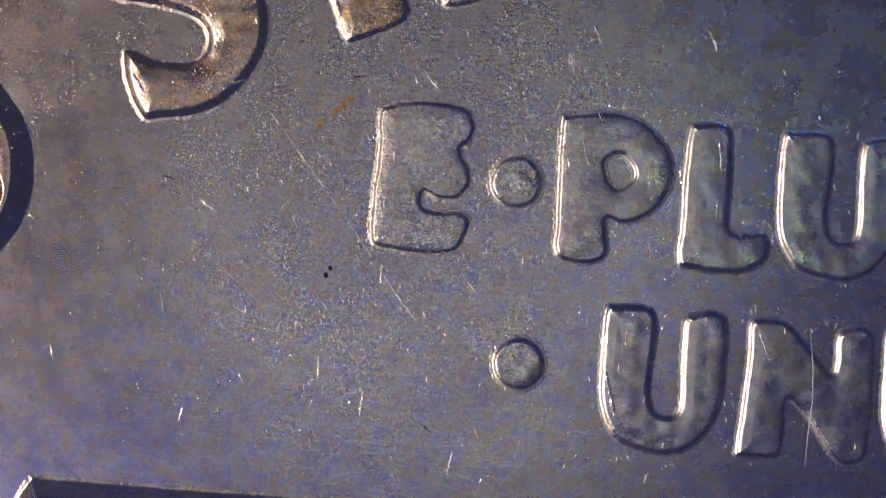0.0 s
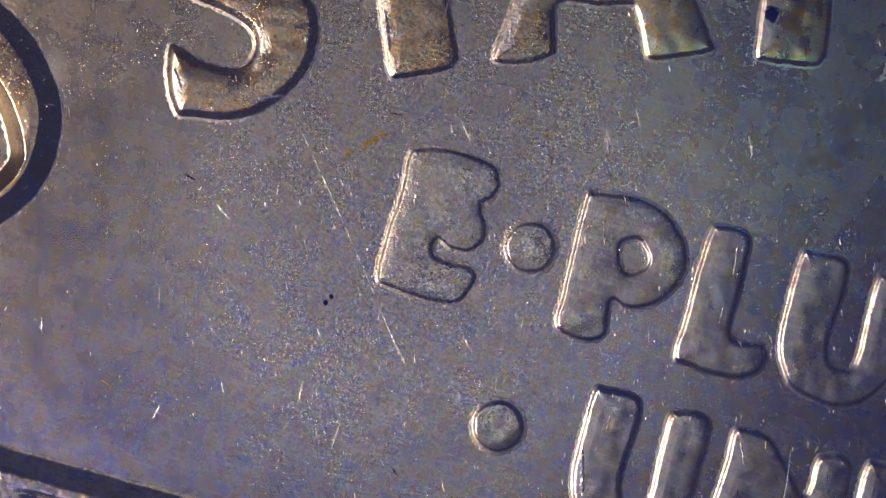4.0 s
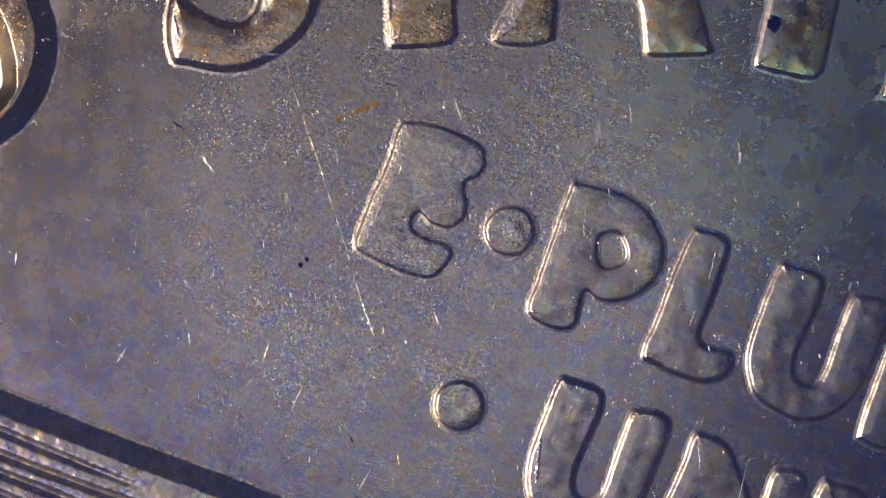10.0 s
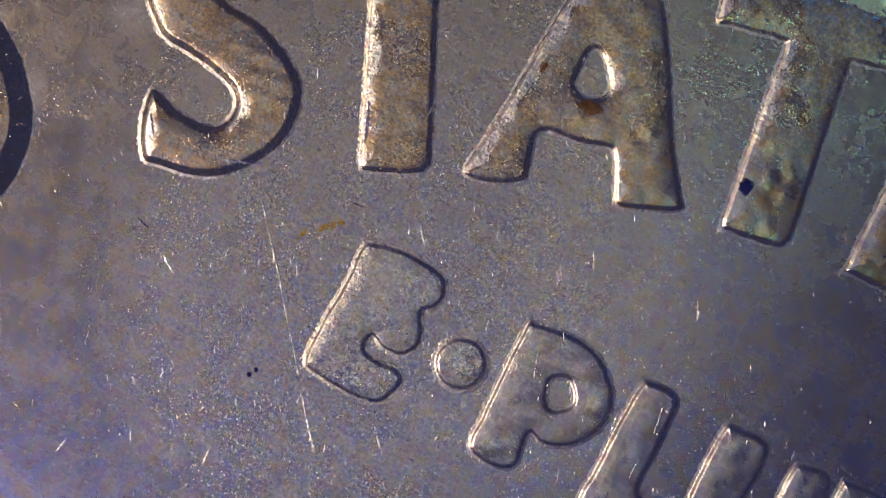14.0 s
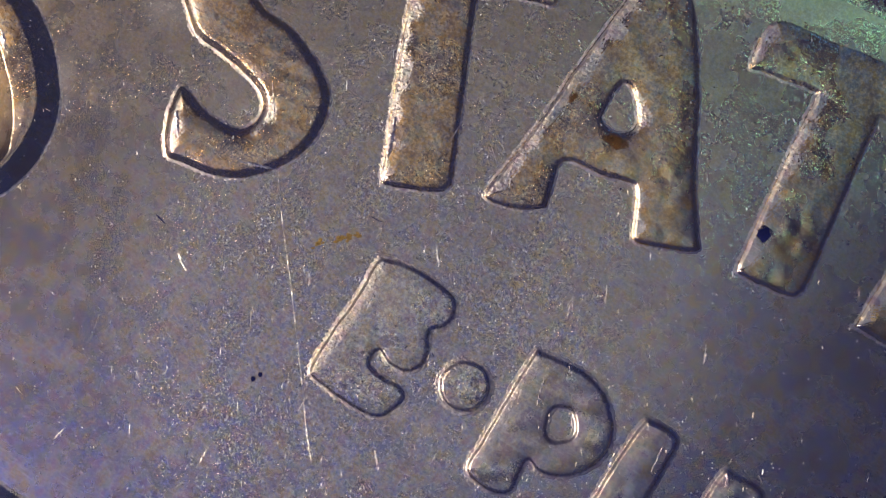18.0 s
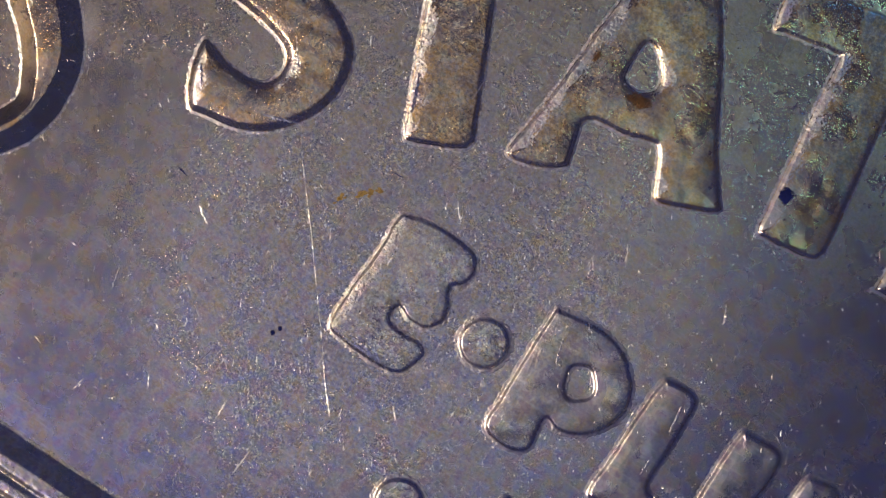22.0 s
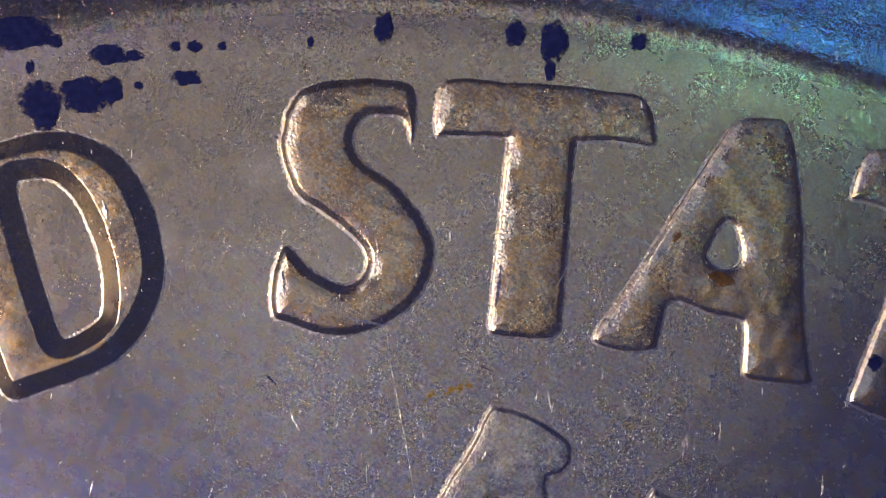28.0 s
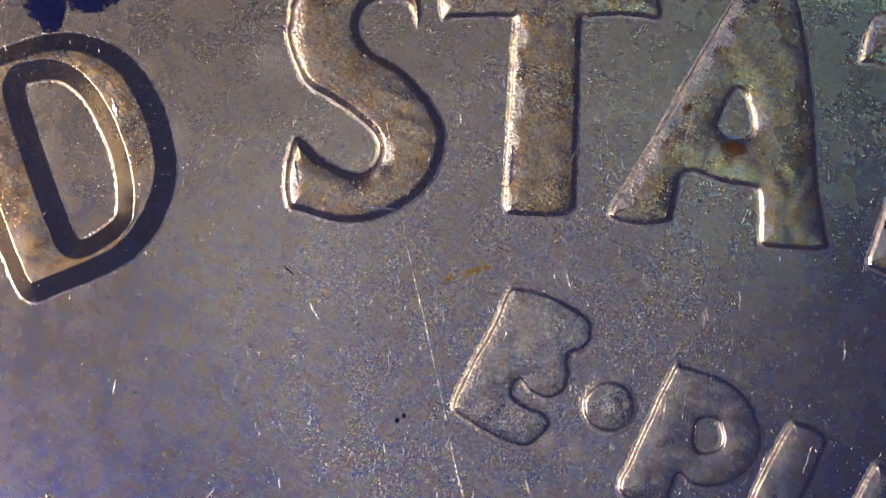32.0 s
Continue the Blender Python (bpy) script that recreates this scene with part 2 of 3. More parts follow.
def relief(outline, holes, rise, wear, seed, cell=0.0062, shape=None, skirt=0.028, frost=0.6, lean=0.0, rub=0.008):
    """A struck figure: walls that follow the rise inwards from the outline, in the figure's own millimetres."""
    loop = rounded(outline)
    foot = -rise[0][0]   # how far the foot reaches out of the outline
    lo, hi = loop.min(0) - 3 * cell - foot - skirt, loop.max(0) + 3 * cell + foot + skirt
    gx, gy = np.meshgrid(np.arange(lo[0], hi[0], cell), np.arange(lo[1], hi[1], cell))
    d = inside_depth(gx, gy, loop)
    if holes:
        d = np.minimum(d, -inside_depth(gx, gy, rounded(holes)))
    d = d + 0.003 * ripple(gx, gy, 0.25, seed) + 0.0007 * ripple(gx, gy, 0.03, seed + 8)
    z = np.interp(d, *rise)
    t = np.clip(z / rise[1][-1], 0, 1)
    z = z + t * (wear * ripple(gx, gy, 0.22, seed + 1) + 0.08 * wear * ripple(gx, gy, 0.08, seed + 2))
    z = z + t * lean * np.clip((hi[0] - gx) / (hi[0] - lo[0]), 0, 1)
    if shape:
        z = z + t * shape(gx, gy)
    # the tops are rubbed down unevenly along one side
    gy_d, gx_d = np.gradient(d, cell)
    top = d - rise[0][-1] + 0.14
    side = np.clip(1.3 * (gx_d + 0.2 * gy_d) - 0.3, 0, 1)
    z = z - t * rub * side * np.clip(1 - top / 0.065, 0, 1.2) * np.clip(0.75 + 0.45 * ripple(gx, gy, 0.6, seed + 9), 0.1, 1.3)
    # a thin frosted skirt of drawn metal runs out raggedly round the foot
    out = d + foot
    ragged = skirt * np.clip(0.72 + 0.30 * ripple(gx, gy, 0.05, seed + 3) + 0.25 * ripple(gx, gy, 0.018, seed + 4), 0.2, 1.0)
    z = np.where(out < 0, 0.0025 * np.clip((out + ragged) / 0.012, -1.0, 1.0), z + 0.0025)
    keep = out + skirt > -1.6 * cell
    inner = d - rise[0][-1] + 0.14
    # frosted finish also goes on left-facing shoulders, brightening the edge towards the side lamp
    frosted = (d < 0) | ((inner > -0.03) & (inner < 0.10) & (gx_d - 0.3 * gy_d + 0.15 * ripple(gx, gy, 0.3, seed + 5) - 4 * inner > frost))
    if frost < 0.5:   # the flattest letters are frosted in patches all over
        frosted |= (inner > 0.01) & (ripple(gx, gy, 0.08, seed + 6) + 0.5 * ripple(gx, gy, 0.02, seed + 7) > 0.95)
    # the steep walls keep the bare metal's colour
    steep = np.interp(d, rise[0], np.gradient(rise[1], rise[0])) > 0.55
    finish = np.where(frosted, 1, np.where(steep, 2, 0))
    index = np.cumsum(keep.ravel()).reshape(keep.shape) - 1
    verts = list(zip(gx[keep].tolist(), gy[keep].tolist(), z[keep].tolist()))
    quad = keep[:-1, :-1] & keep[1:, :-1] & keep[:-1, 1:] & keep[1:, 1:]
    faces = np.stack([index[:-1, :-1][quad], index[:-1, 1:][quad], index[1:, 1:][quad], index[1:, :-1][quad]], 1).tolist()
    return verts, faces, finish[:-1, :-1][quad]


def placed(verts, x, y, turn, z=FIELD):
    c, s = math.cos(radians(turn)), math.sin(radians(turn))
    return [(x + c * a - s * b, y + s * a + c * b, z + h) for a, b, h in verts]


# ---- the table ----
data = bpy.data.meshes.new("table_top")
bm = bmesh.new()
bmesh.ops.create_cube(bm, size=1.0, matrix=Matrix.Translation((0, 0, -0.0125)) @ Matrix.Diagonal((0.6, 0.4, 0.025, 1)))
bmesh.ops.bevel(bm, geom=bm.edges[:], offset=0.003, segments=2, affect="EDGES")
bm.to_mesh(data)
data.materials.append(TABLE)
tagged(new("table_top", data), label="plain dark tabletop under the coin", category="table", kind="structure")

# ---- the coin ----
coin = tagged(new("coin"), label="worn silvery coin with raised lettering and brown toning on table", category="coin")
coin.empty_display_size = 0.002


def swept(r, z, slopes, step=0.02):
    """A profile that starts at (r, z) and follows the slopes given at radii."""
    out, at = [(r, z)], [q[0] for q in slopes]
    while r < at[-1] - 1e-6:
        z += step * float(np.interp(r + step / 2, at, [q[1] for q in slopes]))
        r += step
        out.append((r, z))
    return out


field_profile = [(r, FIELD) for r in (0.0, 2.0, 4.0, 6.0, 8.0, 9.5, 10.3)] + swept(10.44, FIELD, [(10.44, 0.0), (10.75, 0.04), (10.95, 0.13), (11.05, 0.20), (11.10, 0.17)])
v, f = lathe(field_profile)
mesh_part("field", v, f, FIELD_METAL, coin, "grey metal field with violet and golden toning")
rim_profile = swept(*field_profile[-1], [(11.10, 0.17), (11.16, 0.09), (11.20, 0.0), (11.32, -0.22), (11.50, -0.36), (11.95, -0.30)], 0.01)
rim_profile += [(12.0, rim_profile[-1][1] - 0.02), (12.08, rim_profile[-1][1] - 0.07), (12.12, rim_profile[-1][1] - 0.13), (12.13, rim_profile[-1][1] - 0.2)]
v, f = lathe(rim_profile)
mesh_part("rim", v, f, RIM_METAL, coin, "raised polished rim")
v, f = lathe([rim_profile[-1], (12.13, 0.08), (12.05, 0.0), (0.0, 0.0)])
mesh_part("edge", v, f, FIELD_METAL, coin)

# Outlines of the letters, in millimetres, each with its counter
GLYPHS = {
    "D": ([(-0.58, 0.01), (-0.65, 0.39), (-0.67, 1.04), (-0.66, 1.64), (-0.62, 1.69), (-0.36, 1.70), (0.01, 1.71), (0.20, 1.68), (0.38, 1.60), (0.54, 1.46), (0.64, 1.29), (0.70, 1.05), (0.71, 0.81), (0.68, 0.61), (0.61, 0.43), (0.48, 0.26), (0.34, 0.14), (0.16, 0.05), (-0.07, 0.01), (-0.32, -0.01)],
        [(-0.16, 1.39), (-0.07, 1.42), (0.08, 1.38), (0.19, 1.24), (0.24, 1.07), (0.27, 0.84), (0.26, 0.64), (0.23, 0.49), (0.18, 0.38), (0.09, 0.33), (-0.06, 0.29), (-0.12, 0.31), (-0.14, 0.43), (-0.16, 0.75), (-0.17, 1.11)]),
    "S": ([(-0.42, 1.31), (-0.40, 1.43), (-0.36, 1.57), (-0.27, 1.69), (-0.13, 1.75), (0.04, 1.76), (0.24, 1.76), (0.48, 1.71), (0.52, 1.64), (0.52, 1.49), (0.48, 1.31), (0.44, 1.47), (0.30, 1.51), (0.17, 1.50), (0.09, 1.41), (0.08, 1.29), (0.15, 1.17), (0.32, 1.05), (0.46, 0.88), (0.56, 0.70), (0.59, 0.54), (0.54, 0.37), (0.45, 0.23), (0.31, 0.12), (0.13, 0.04), (-0.05, 0.01), (-0.24, 0.04), (-0.43, 0.12), (-0.53, 0.17), (-0.54, 0.30), (-0.51, 0.48), (-0.44, 0.63), (-0.38, 0.61), (-0.27, 0.48), (-0.12, 0.38), (-0.01, 0.35), (0.09, 0.41), (0.13, 0.51), (0.10, 0.62), (-0.01, 0.74), (-0.16, 0.87), (-0.31, 0.98), (-0.38, 1.13)],
        []),
    "T": ([(-0.68, 1.72), (-0.25, 1.75), (0.14, 1.76), (0.49, 1.74), (0.65, 1.73), (0.73, 1.66), (0.77, 1.54), (0.78, 1.39), (0.56, 1.40), (0.29, 1.38), (0.24, 1.32), (0.24, 0.80), (0.24, 0.17), (0.22, 0.06), (0.14, 0.01), (-0.19, 0.01), (-0.25, 0.06), (-0.25, 0.21), (-0.24, 0.68), (-0.23, 1.15), (-0.22, 1.34), (-0.28, 1.37), (-0.61, 1.35), (-0.72, 1.37)],
        []),
    "A": ([(-0.80, 0.05), (-0.68, 0.34), (-0.55, 0.68), (-0.43, 1.03), (-0.28, 1.42), (-0.19, 1.65), (-0.11, 1.72), (0.08, 1.77), (0.17, 1.76), (0.26, 1.60), (0.43, 1.08), (0.57, 0.49), (0.69, 0.13), (0.71, 0.04), (0.56, 0.00), (0.36, -0.02), (0.25, -0.00), (0.22, 0.16), (0.18, 0.33), (0.12, 0.36), (-0.06, 0.36), (-0.23, 0.39), (-0.31, 0.39), (-0.36, 0.34), (-0.37, 0.24), (-0.37, 0.09), (-0.39, 0.03), (-0.56, -0.02), (-0.74, -0.02)],
        [(-0.08, 1.01), (-0.02, 0.98), (0.04, 0.87), (0.07, 0.77), (0.04, 0.70), (-0.06, 0.67), (-0.15, 0.71), (-0.17, 0.75), (-0.15, 0.87), (-0.11, 0.98)]),
    "E": ([(0.01, 0.93), (0.08, 0.99), (0.29, 1.03), (0.52, 1.02), (0.62, 0.98), (0.66, 0.88), (0.63, 0.79), (0.58, 0.73), (0.59, 0.68), (0.64, 0.59), (0.65, 0.48), (0.57, 0.39), (0.45, 0.38), (0.35, 0.42), (0.33, 0.35), (0.36, 0.30), (0.45, 0.28), (0.59, 0.29), (0.66, 0.25), (0.66, 0.17), (0.60, 0.04), (0.47, -0.00), (0.26, 0.00), (0.09, 0.02), (0.02, 0.05), (0.00, 0.15), (0.00, 0.36), (0.02, 0.65)],
        []),
    "P": ([(0.00, 0.96), (0.04, 1.00), (0.15, 1.02), (0.35, 1.04), (0.53, 1.00), (0.68, 0.89), (0.76, 0.76), (0.78, 0.62), (0.73, 0.48), (0.61, 0.35), (0.46, 0.30), (0.35, 0.32), (0.35, 0.21), (0.37, 0.10), (0.32, 0.03), (0.20, 0.00), (0.07, 0.02), (0.01, 0.09), (0.01, 0.25), (0.00, 0.60)],
        [(0.31, 0.68), (0.33, 0.73), (0.41, 0.77), (0.48, 0.72), (0.52, 0.65), (0.50, 0.58), (0.42, 0.53), (0.35, 0.56)]),
    "L": ([(0.03, 0.97), (0.10, 1.02), (0.24, 1.03), (0.32, 0.99), (0.34, 0.86), (0.35, 0.57), (0.35, 0.35), (0.39, 0.29), (0.48, 0.29), (0.58, 0.30), (0.63, 0.24), (0.63, 0.16), (0.58, 0.08), (0.47, 0.02), (0.27, -0.00), (0.10, 0.02), (0.03, 0.03), (-0.00, 0.10), (0.01, 0.32), (0.01, 0.65)],
        []),
    "U": ([(0.01, 0.96), (0.11, 1.00), (0.27, 1.01), (0.36, 0.96), (0.38, 0.80), (0.36, 0.49), (0.38, 0.33), (0.44, 0.27), (0.54, 0.29), (0.56, 0.43), (0.55, 0.74), (0.56, 0.93), (0.62, 0.98), (0.76, 1.00), (0.85, 0.95), (0.87, 0.78), (0.86, 0.42), (0.80, 0.22), (0.68, 0.07), (0.53, 0.00), (0.38, 0.00), (0.17, 0.06), (0.06, 0.20), (0.01, 0.37), (0.00, 0.61)],
        []),
    "N": ([(0.04, 0.93), (0.12, 0.97), (0.26, 0.96), (0.37, 0.89), (0.50, 0.75), (0.61, 0.63), (0.64, 0.69), (0.64, 0.85), (0.67, 0.92), (0.79, 0.96), (0.90, 0.91), (0.92, 0.72), (0.92, 0.41), (0.91, 0.13), (0.87, 0.03), (0.75, -0.00), (0.65, 0.07), (0.54, 0.21), (0.42, 0.37), (0.34, 0.42), (0.33, 0.27), (0.32, 0.07), (0.26, 0.01), (0.07, 0.01), (0.00, 0.02), (-0.00, 0.12), (0.02, 0.39), (0.04, 0.70)],
        []),
    "R": ([(0.00, 0.96), (0.04, 1.00), (0.35, 1.02), (0.58, 0.98), (0.72, 0.84), (0.72, 0.66), (0.60, 0.52), (0.66, 0.35), (0.80, 0.12), (0.74, 0.02), (0.55, 0.01), (0.44, 0.20), (0.35, 0.36), (0.34, 0.12), (0.27, 0.01), (0.07, 0.01), (0.01, 0.09), (0.00, 0.60)],
        [(0.32, 0.72), (0.40, 0.77), (0.48, 0.72), (0.46, 0.64), (0.35, 0.64)]),
    "Legend E": ([(-0.55, 1.74), (-0.20, 1.76), (0.40, 1.75), (0.50, 1.68), (0.50, 1.42), (0.40, 1.44), (-0.08, 1.44), (-0.10, 1.08), (0.24, 1.08), (0.26, 0.76), (-0.10, 0.74), (-0.09, 0.32), (0.44, 0.32), (0.53, 0.36), (0.53, 0.08), (0.46, 0.01), (-0.48, 0.01), (-0.56, 0.06), (-0.56, 0.60)],
        []),
}
LEGEND = [("D", "D", -43.4), ("S", "S", -31.9), ("T", "T", -24.4), ("A", "A", -16.4), ("T", "T", -8.56), ("Legend E", "E", -0.9)]
BASE = 9.07
TOPS = []   # outlines of the letters on the coin, with the height of their tops


def ground(x, y):
    """Height of the coin's surface at a place, letters counted."""
    here = [h + tilt * (loop[:, 0].max() - x) / np.ptp(loop[:, 0]) for loop, h, tilt in TOPS if inside_depth(np.array([x]), np.array([y]), loop)[0] > 0.03]
    return FIELD + (here[0] if here else 0.0)


S_RISE = rise_of(0.012, 0.036, 0.016, 0.95, run=0.36, dome=0.10, inset=0.008)
LEGEND_RISE = rise_of(0.011, 0.015, 0.012, 0.95, run=0.36, dome=0.10, inset=0.010)
D_RISE = rise_of(0.005, 0.122, 0.010, 0.90, run=0.34, dome=0.06)
for k, (glyph, char, turn) in enumerate(LEGEND):
    outline, holes = GLYPHS[glyph]
    rise = {"D": D_RISE, "S": S_RISE}.get(char, LEGEND_RISE)
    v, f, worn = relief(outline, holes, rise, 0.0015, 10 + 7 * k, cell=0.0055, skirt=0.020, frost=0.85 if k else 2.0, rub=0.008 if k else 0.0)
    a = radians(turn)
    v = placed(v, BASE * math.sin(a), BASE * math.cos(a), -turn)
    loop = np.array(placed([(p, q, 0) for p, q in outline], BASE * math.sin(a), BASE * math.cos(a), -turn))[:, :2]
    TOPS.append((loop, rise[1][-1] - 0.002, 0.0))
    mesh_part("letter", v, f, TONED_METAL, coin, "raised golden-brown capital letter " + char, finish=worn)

MOTTO = [("E", -3.728, 6.781, 0), ("P", -2.469, 6.781, 0), ("L", -1.627, 6.776, 1), ("U", -0.966, 6.785, 1), ("R", -0.06, 6.80, 1),
         ("U", -2.098, 5.515, 1), ("N", -1.131, 5.524, 1), ("U", -0.16, 5.50, 1)]
FLAT_RISE = rise_of(0.012, 0.011, 0.010, 0.88, run=0.36, dome=0.07, dome_width=0.10, inset=0.006)
MOTTO_RISE = rise_of(0.013, 0.015, 0.014, 0.95, run=0.4, dome=0.04, dome_width=0.13, inset=0.014)
for k, (glyph, x, y, tall) in enumerate(MOTTO):
    outline, holes = GLYPHS[glyph]
    rise = MOTTO_RISE if tall else FLAT_RISE
    lean = 0.004 if tall else 0.010
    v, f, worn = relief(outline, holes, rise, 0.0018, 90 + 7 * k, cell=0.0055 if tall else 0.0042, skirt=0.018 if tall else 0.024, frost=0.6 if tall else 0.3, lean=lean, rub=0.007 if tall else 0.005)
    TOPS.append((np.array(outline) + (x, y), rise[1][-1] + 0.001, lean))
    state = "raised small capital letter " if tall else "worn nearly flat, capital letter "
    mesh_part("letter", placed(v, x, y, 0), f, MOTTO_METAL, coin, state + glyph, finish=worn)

for k, (x, y) in enumerate([(-2.752, 7.306), (-2.651, 6.065)]):
    ring = [(0.17 * math.cos(q * 0.4488), 0.17 * math.sin(q * 0.4488)) for q in range(14)]
    v, f, worn = relief(ring, [], rise_of(0.014, 0.010, 0.012, 0.9, run=0.36, dome=0.07, dome_width=0.08), 0.002, 170 + k, cell=0.004, lean=0.006, rub=0.006)
    mesh_part("dot", placed(v, x, y, 0), f, MOTTO_METAL, coin, "small round raised stop", finish=worn)

# the wing of the emblem: a step up, then long grooved feathers
def feathers(x, y):
    cut = np.zeros(x.shape)
    for k in range(10):
        line = 4.825 - 0.13 * k - 0.012 * k * (x + 5.6) + 0.010 * np.sin(x * 3 + 2 * k)
        near, end = -5.72 - 0.05 * k, -4.4 + 0.55 * (k % 3)
        reach = np.clip((x - near) / 0.15, 0, 1) * np.clip((end - x) / 0.7, 0, 1)
        cut -= 0.030 * reach * np.exp(-((y - line) / 0.024) ** 2)
    return cut + 0.0012 * ripple(x, y, 0.10, 5) + 0.0006 * ripple(x, y, 0.035, 6)


WING = [(-5.94, 5.05), (-5.80, 5.07), (-4.80, 5.06), (-3.80, 5.065), (-2.80, 5.05), (-1.60, 5.02), (-1.50, 4.90), (-1.50, 3.50), (-6.30, 3.50), (-6.32, 4.10), (-6.18, 4.55), (-6.07, 4.78)]
v, f, worn = relief(WING, [], rise_of(0.012, 0.12, 0.016, 0.90, run=0.3, dome=0.05), 0.002, 230, cell=0.009, shape=feathers)
mesh_part("emblem_wing", placed(v, 0, -0.03, 0), f, MOTTO_METAL, coin, "raised feathered wing, silvery with dark grooves")


# ---- tarnish, scratches, nicks ----
section = field_profile + rim_profile


def draped(verts):
    """The same points lifted by the rise of the rim under them."""
    lift = np.interp([math.hypot(x - OFF[0], y - OFF[1]) for x, y, z in verts], [p[0] for p in section], [p[1] - FIELD for p in section])
    return [(x, y, z + h) for (x, y, z), h in zip(verts, lift)]


def blot(x, y, rx, ry, turn, seed, material, label, high=0.003, base=FIELD):
    rng = random.Random(seed)
    n, verts, faces = 64, [(0, 0, high)], []
    lobes = [(rng.uniform(2, 7), rng.uniform(0, 6.28), rng.uniform(0.02, 0.06)) for _ in range(6)]
    for ring, rise in ((0.55, high), (0.92, high * 0.8), (1.0, -high)):
        for q in range(n):
            a = q * 6.2832 / n
            r = ring * (1 + sum(w * math.sin(round(m) * a + s) for m, s, w in lobes) + rng.uniform(-0.02, 0.02))
            verts.append((rx * r * math.cos(a), ry * r * math.sin(a), rise))
    faces += [(0, 1 + q, 1 + (q + 1) % n) for q in range(n)]
    for k in range(2):
        for q in range(n):
            i, j = 1 + k * n + q, 1 + k * n + (q + 1) % n
            faces.append((i, i + n, j + n, j))
    mesh_part("stain", draped(placed(verts, x, y, turn, base)), faces, material, coin, label)


STAINS_A = [
    (-7.443, 8.087, 0.163, 0.101), (-7.359, 8.001, 0.085, 0.078), (-7.197, 8.267, 0.194, 0.093), (-7.059, 8.379, 0.085, 0.078),
    (-7.175, 8.589, 0.147, 0.05), (-7.027, 8.666, 0.07, 0.027), (-6.642, 8.706, 0.116, 0.039), (-6.694, 8.921, 0.054, 0.031),
    (-6.806, 8.859, 0.039, 0.027), (-6.527, 9.018, 0.035, 0.023), (-7.609, 8.252, 0.031, 0.039), (-6.904, 8.5, 0.035, 0.023),
    (-5.616, 9.654, 0.062, 0.085),
]
STAINS_B = [
    (-4.813, 10.061, 0.07, 0.07), (-4.555, 10.138, 0.089, 0.124), (-4.481, 9.957, 0.035, 0.07), (-4.046, 10.419, 0.062, 0.047),
    (-4.127, 10.551, 0.023, 0.019), (-6.014, 9.332, 0.023, 0.031), (-7.541, 8.489, 0.054, 0.035), (-7.772, 8.428, 0.233, 0.085),
    (-1.562, 9.276, 0.054, 0.047), (-4.012, 6.581, 0.015, 0.018), (-3.985, 6.63, 0.013, 0.015),
]
for k, (x, y, rx, ry) in enumerate(STAINS_A + STAINS_B):
    blot(x, y, rx * 1.12, ry * 1.4, 29, 300 + k, STAIN, "dark blue-black tarnish spot", base=ground(x, y))


for k, (x, y, rx, ry, turn) in enumerate([(-3.12, 9.377, 0.085, 0.07, 20), (-2.756, 9.271, 0.11, 0.05, 10)]):
    blot(x, y, rx, ry, turn, 420 + k, RUST, "soft rusty-brown tarnish patch", base=ground(x, y))


def ridge(points, width, height, material, name, label="", base=FIELD):
    """A thin burr along a line, ragged in width."""
    rng = random.Random(round(points[0][0] * 1000))
    pts = []
    for (ax, ay), (bx, by) in zip(points, points[1:]):
        steps = max(3, int(math.hypot(bx - ax, by - ay) / 0.011))
        pts += [(ax + (bx - ax) * q / steps, ay + (by - ay) * q / steps) for q in range(steps)]
    pts.append(points[-1])
    verts, faces = [], []
    for i, (x, y) in enumerate(pts):
        x2, y2 = pts[min(i + 1, len(pts) - 1)]
        x1, y1 = pts[max(i - 1, 0)]
        dx, dy = x2 - x1, y2 - y1
        k = math.hypot(dx, dy) or 1
        taper = math.sin(math.pi * (i + 0.3) / (len(pts) - 0.4)) ** 0.6
        w, h = width * 0.5 * taper * rng.uniform(0.5, 1.25), height * taper * rng.uniform(0.35, 1.25)
        nx, ny = -dy / k, dx / k
        jog = rng.uniform(-0.16, 0.16) * width
        verts += [(x + nx * w, y + ny * w, base - 0.001), (x + nx * jog, y + ny * jog, base + h), (x - nx * w, y - ny * w, base - 0.001)]
        if i:
            q = 3 * i
            faces += [(q - 3, q - 2, q + 1, q), (q - 2, q - 1, q + 2, q + 1)]
    return mesh_part(name, verts, faces, material, coin, label, smooth=False)


SCRATCH = [(-4.479, 7.679), (-4.149, 7.283), (-3.785, 6.825), (-3.50, 6.46), (-3.37, 6.308)]
for k in range(len(SCRATCH) - 1):
    (ax, ay), (bx, by) = SCRATCH[k], SCRATCH[k + 1]
    for q, (u, w) in enumerate(((0.0, 0.36), (0.30, 0.66), (0.60, 0.92), (0.84, 1.06))):
        ridge([(ax + (bx - ax) * u, ay + (by - ay) * u), (ax + (bx - ax) * w, ay + (by - ay) * w)], 0.010 + 0.002 * ((q + k) % 3), 0.0022 + 0.0006 * ((q * 2 + k) % 3), BRIGHT_METAL, "scratch", "thin bright broken scratch")
ridge([(-3.66, 6.66), (-3.50, 6.46), (-3.37, 6.30)], 0.020, 0.004, BRIGHT_METAL, "scratch", "short bright scratch")
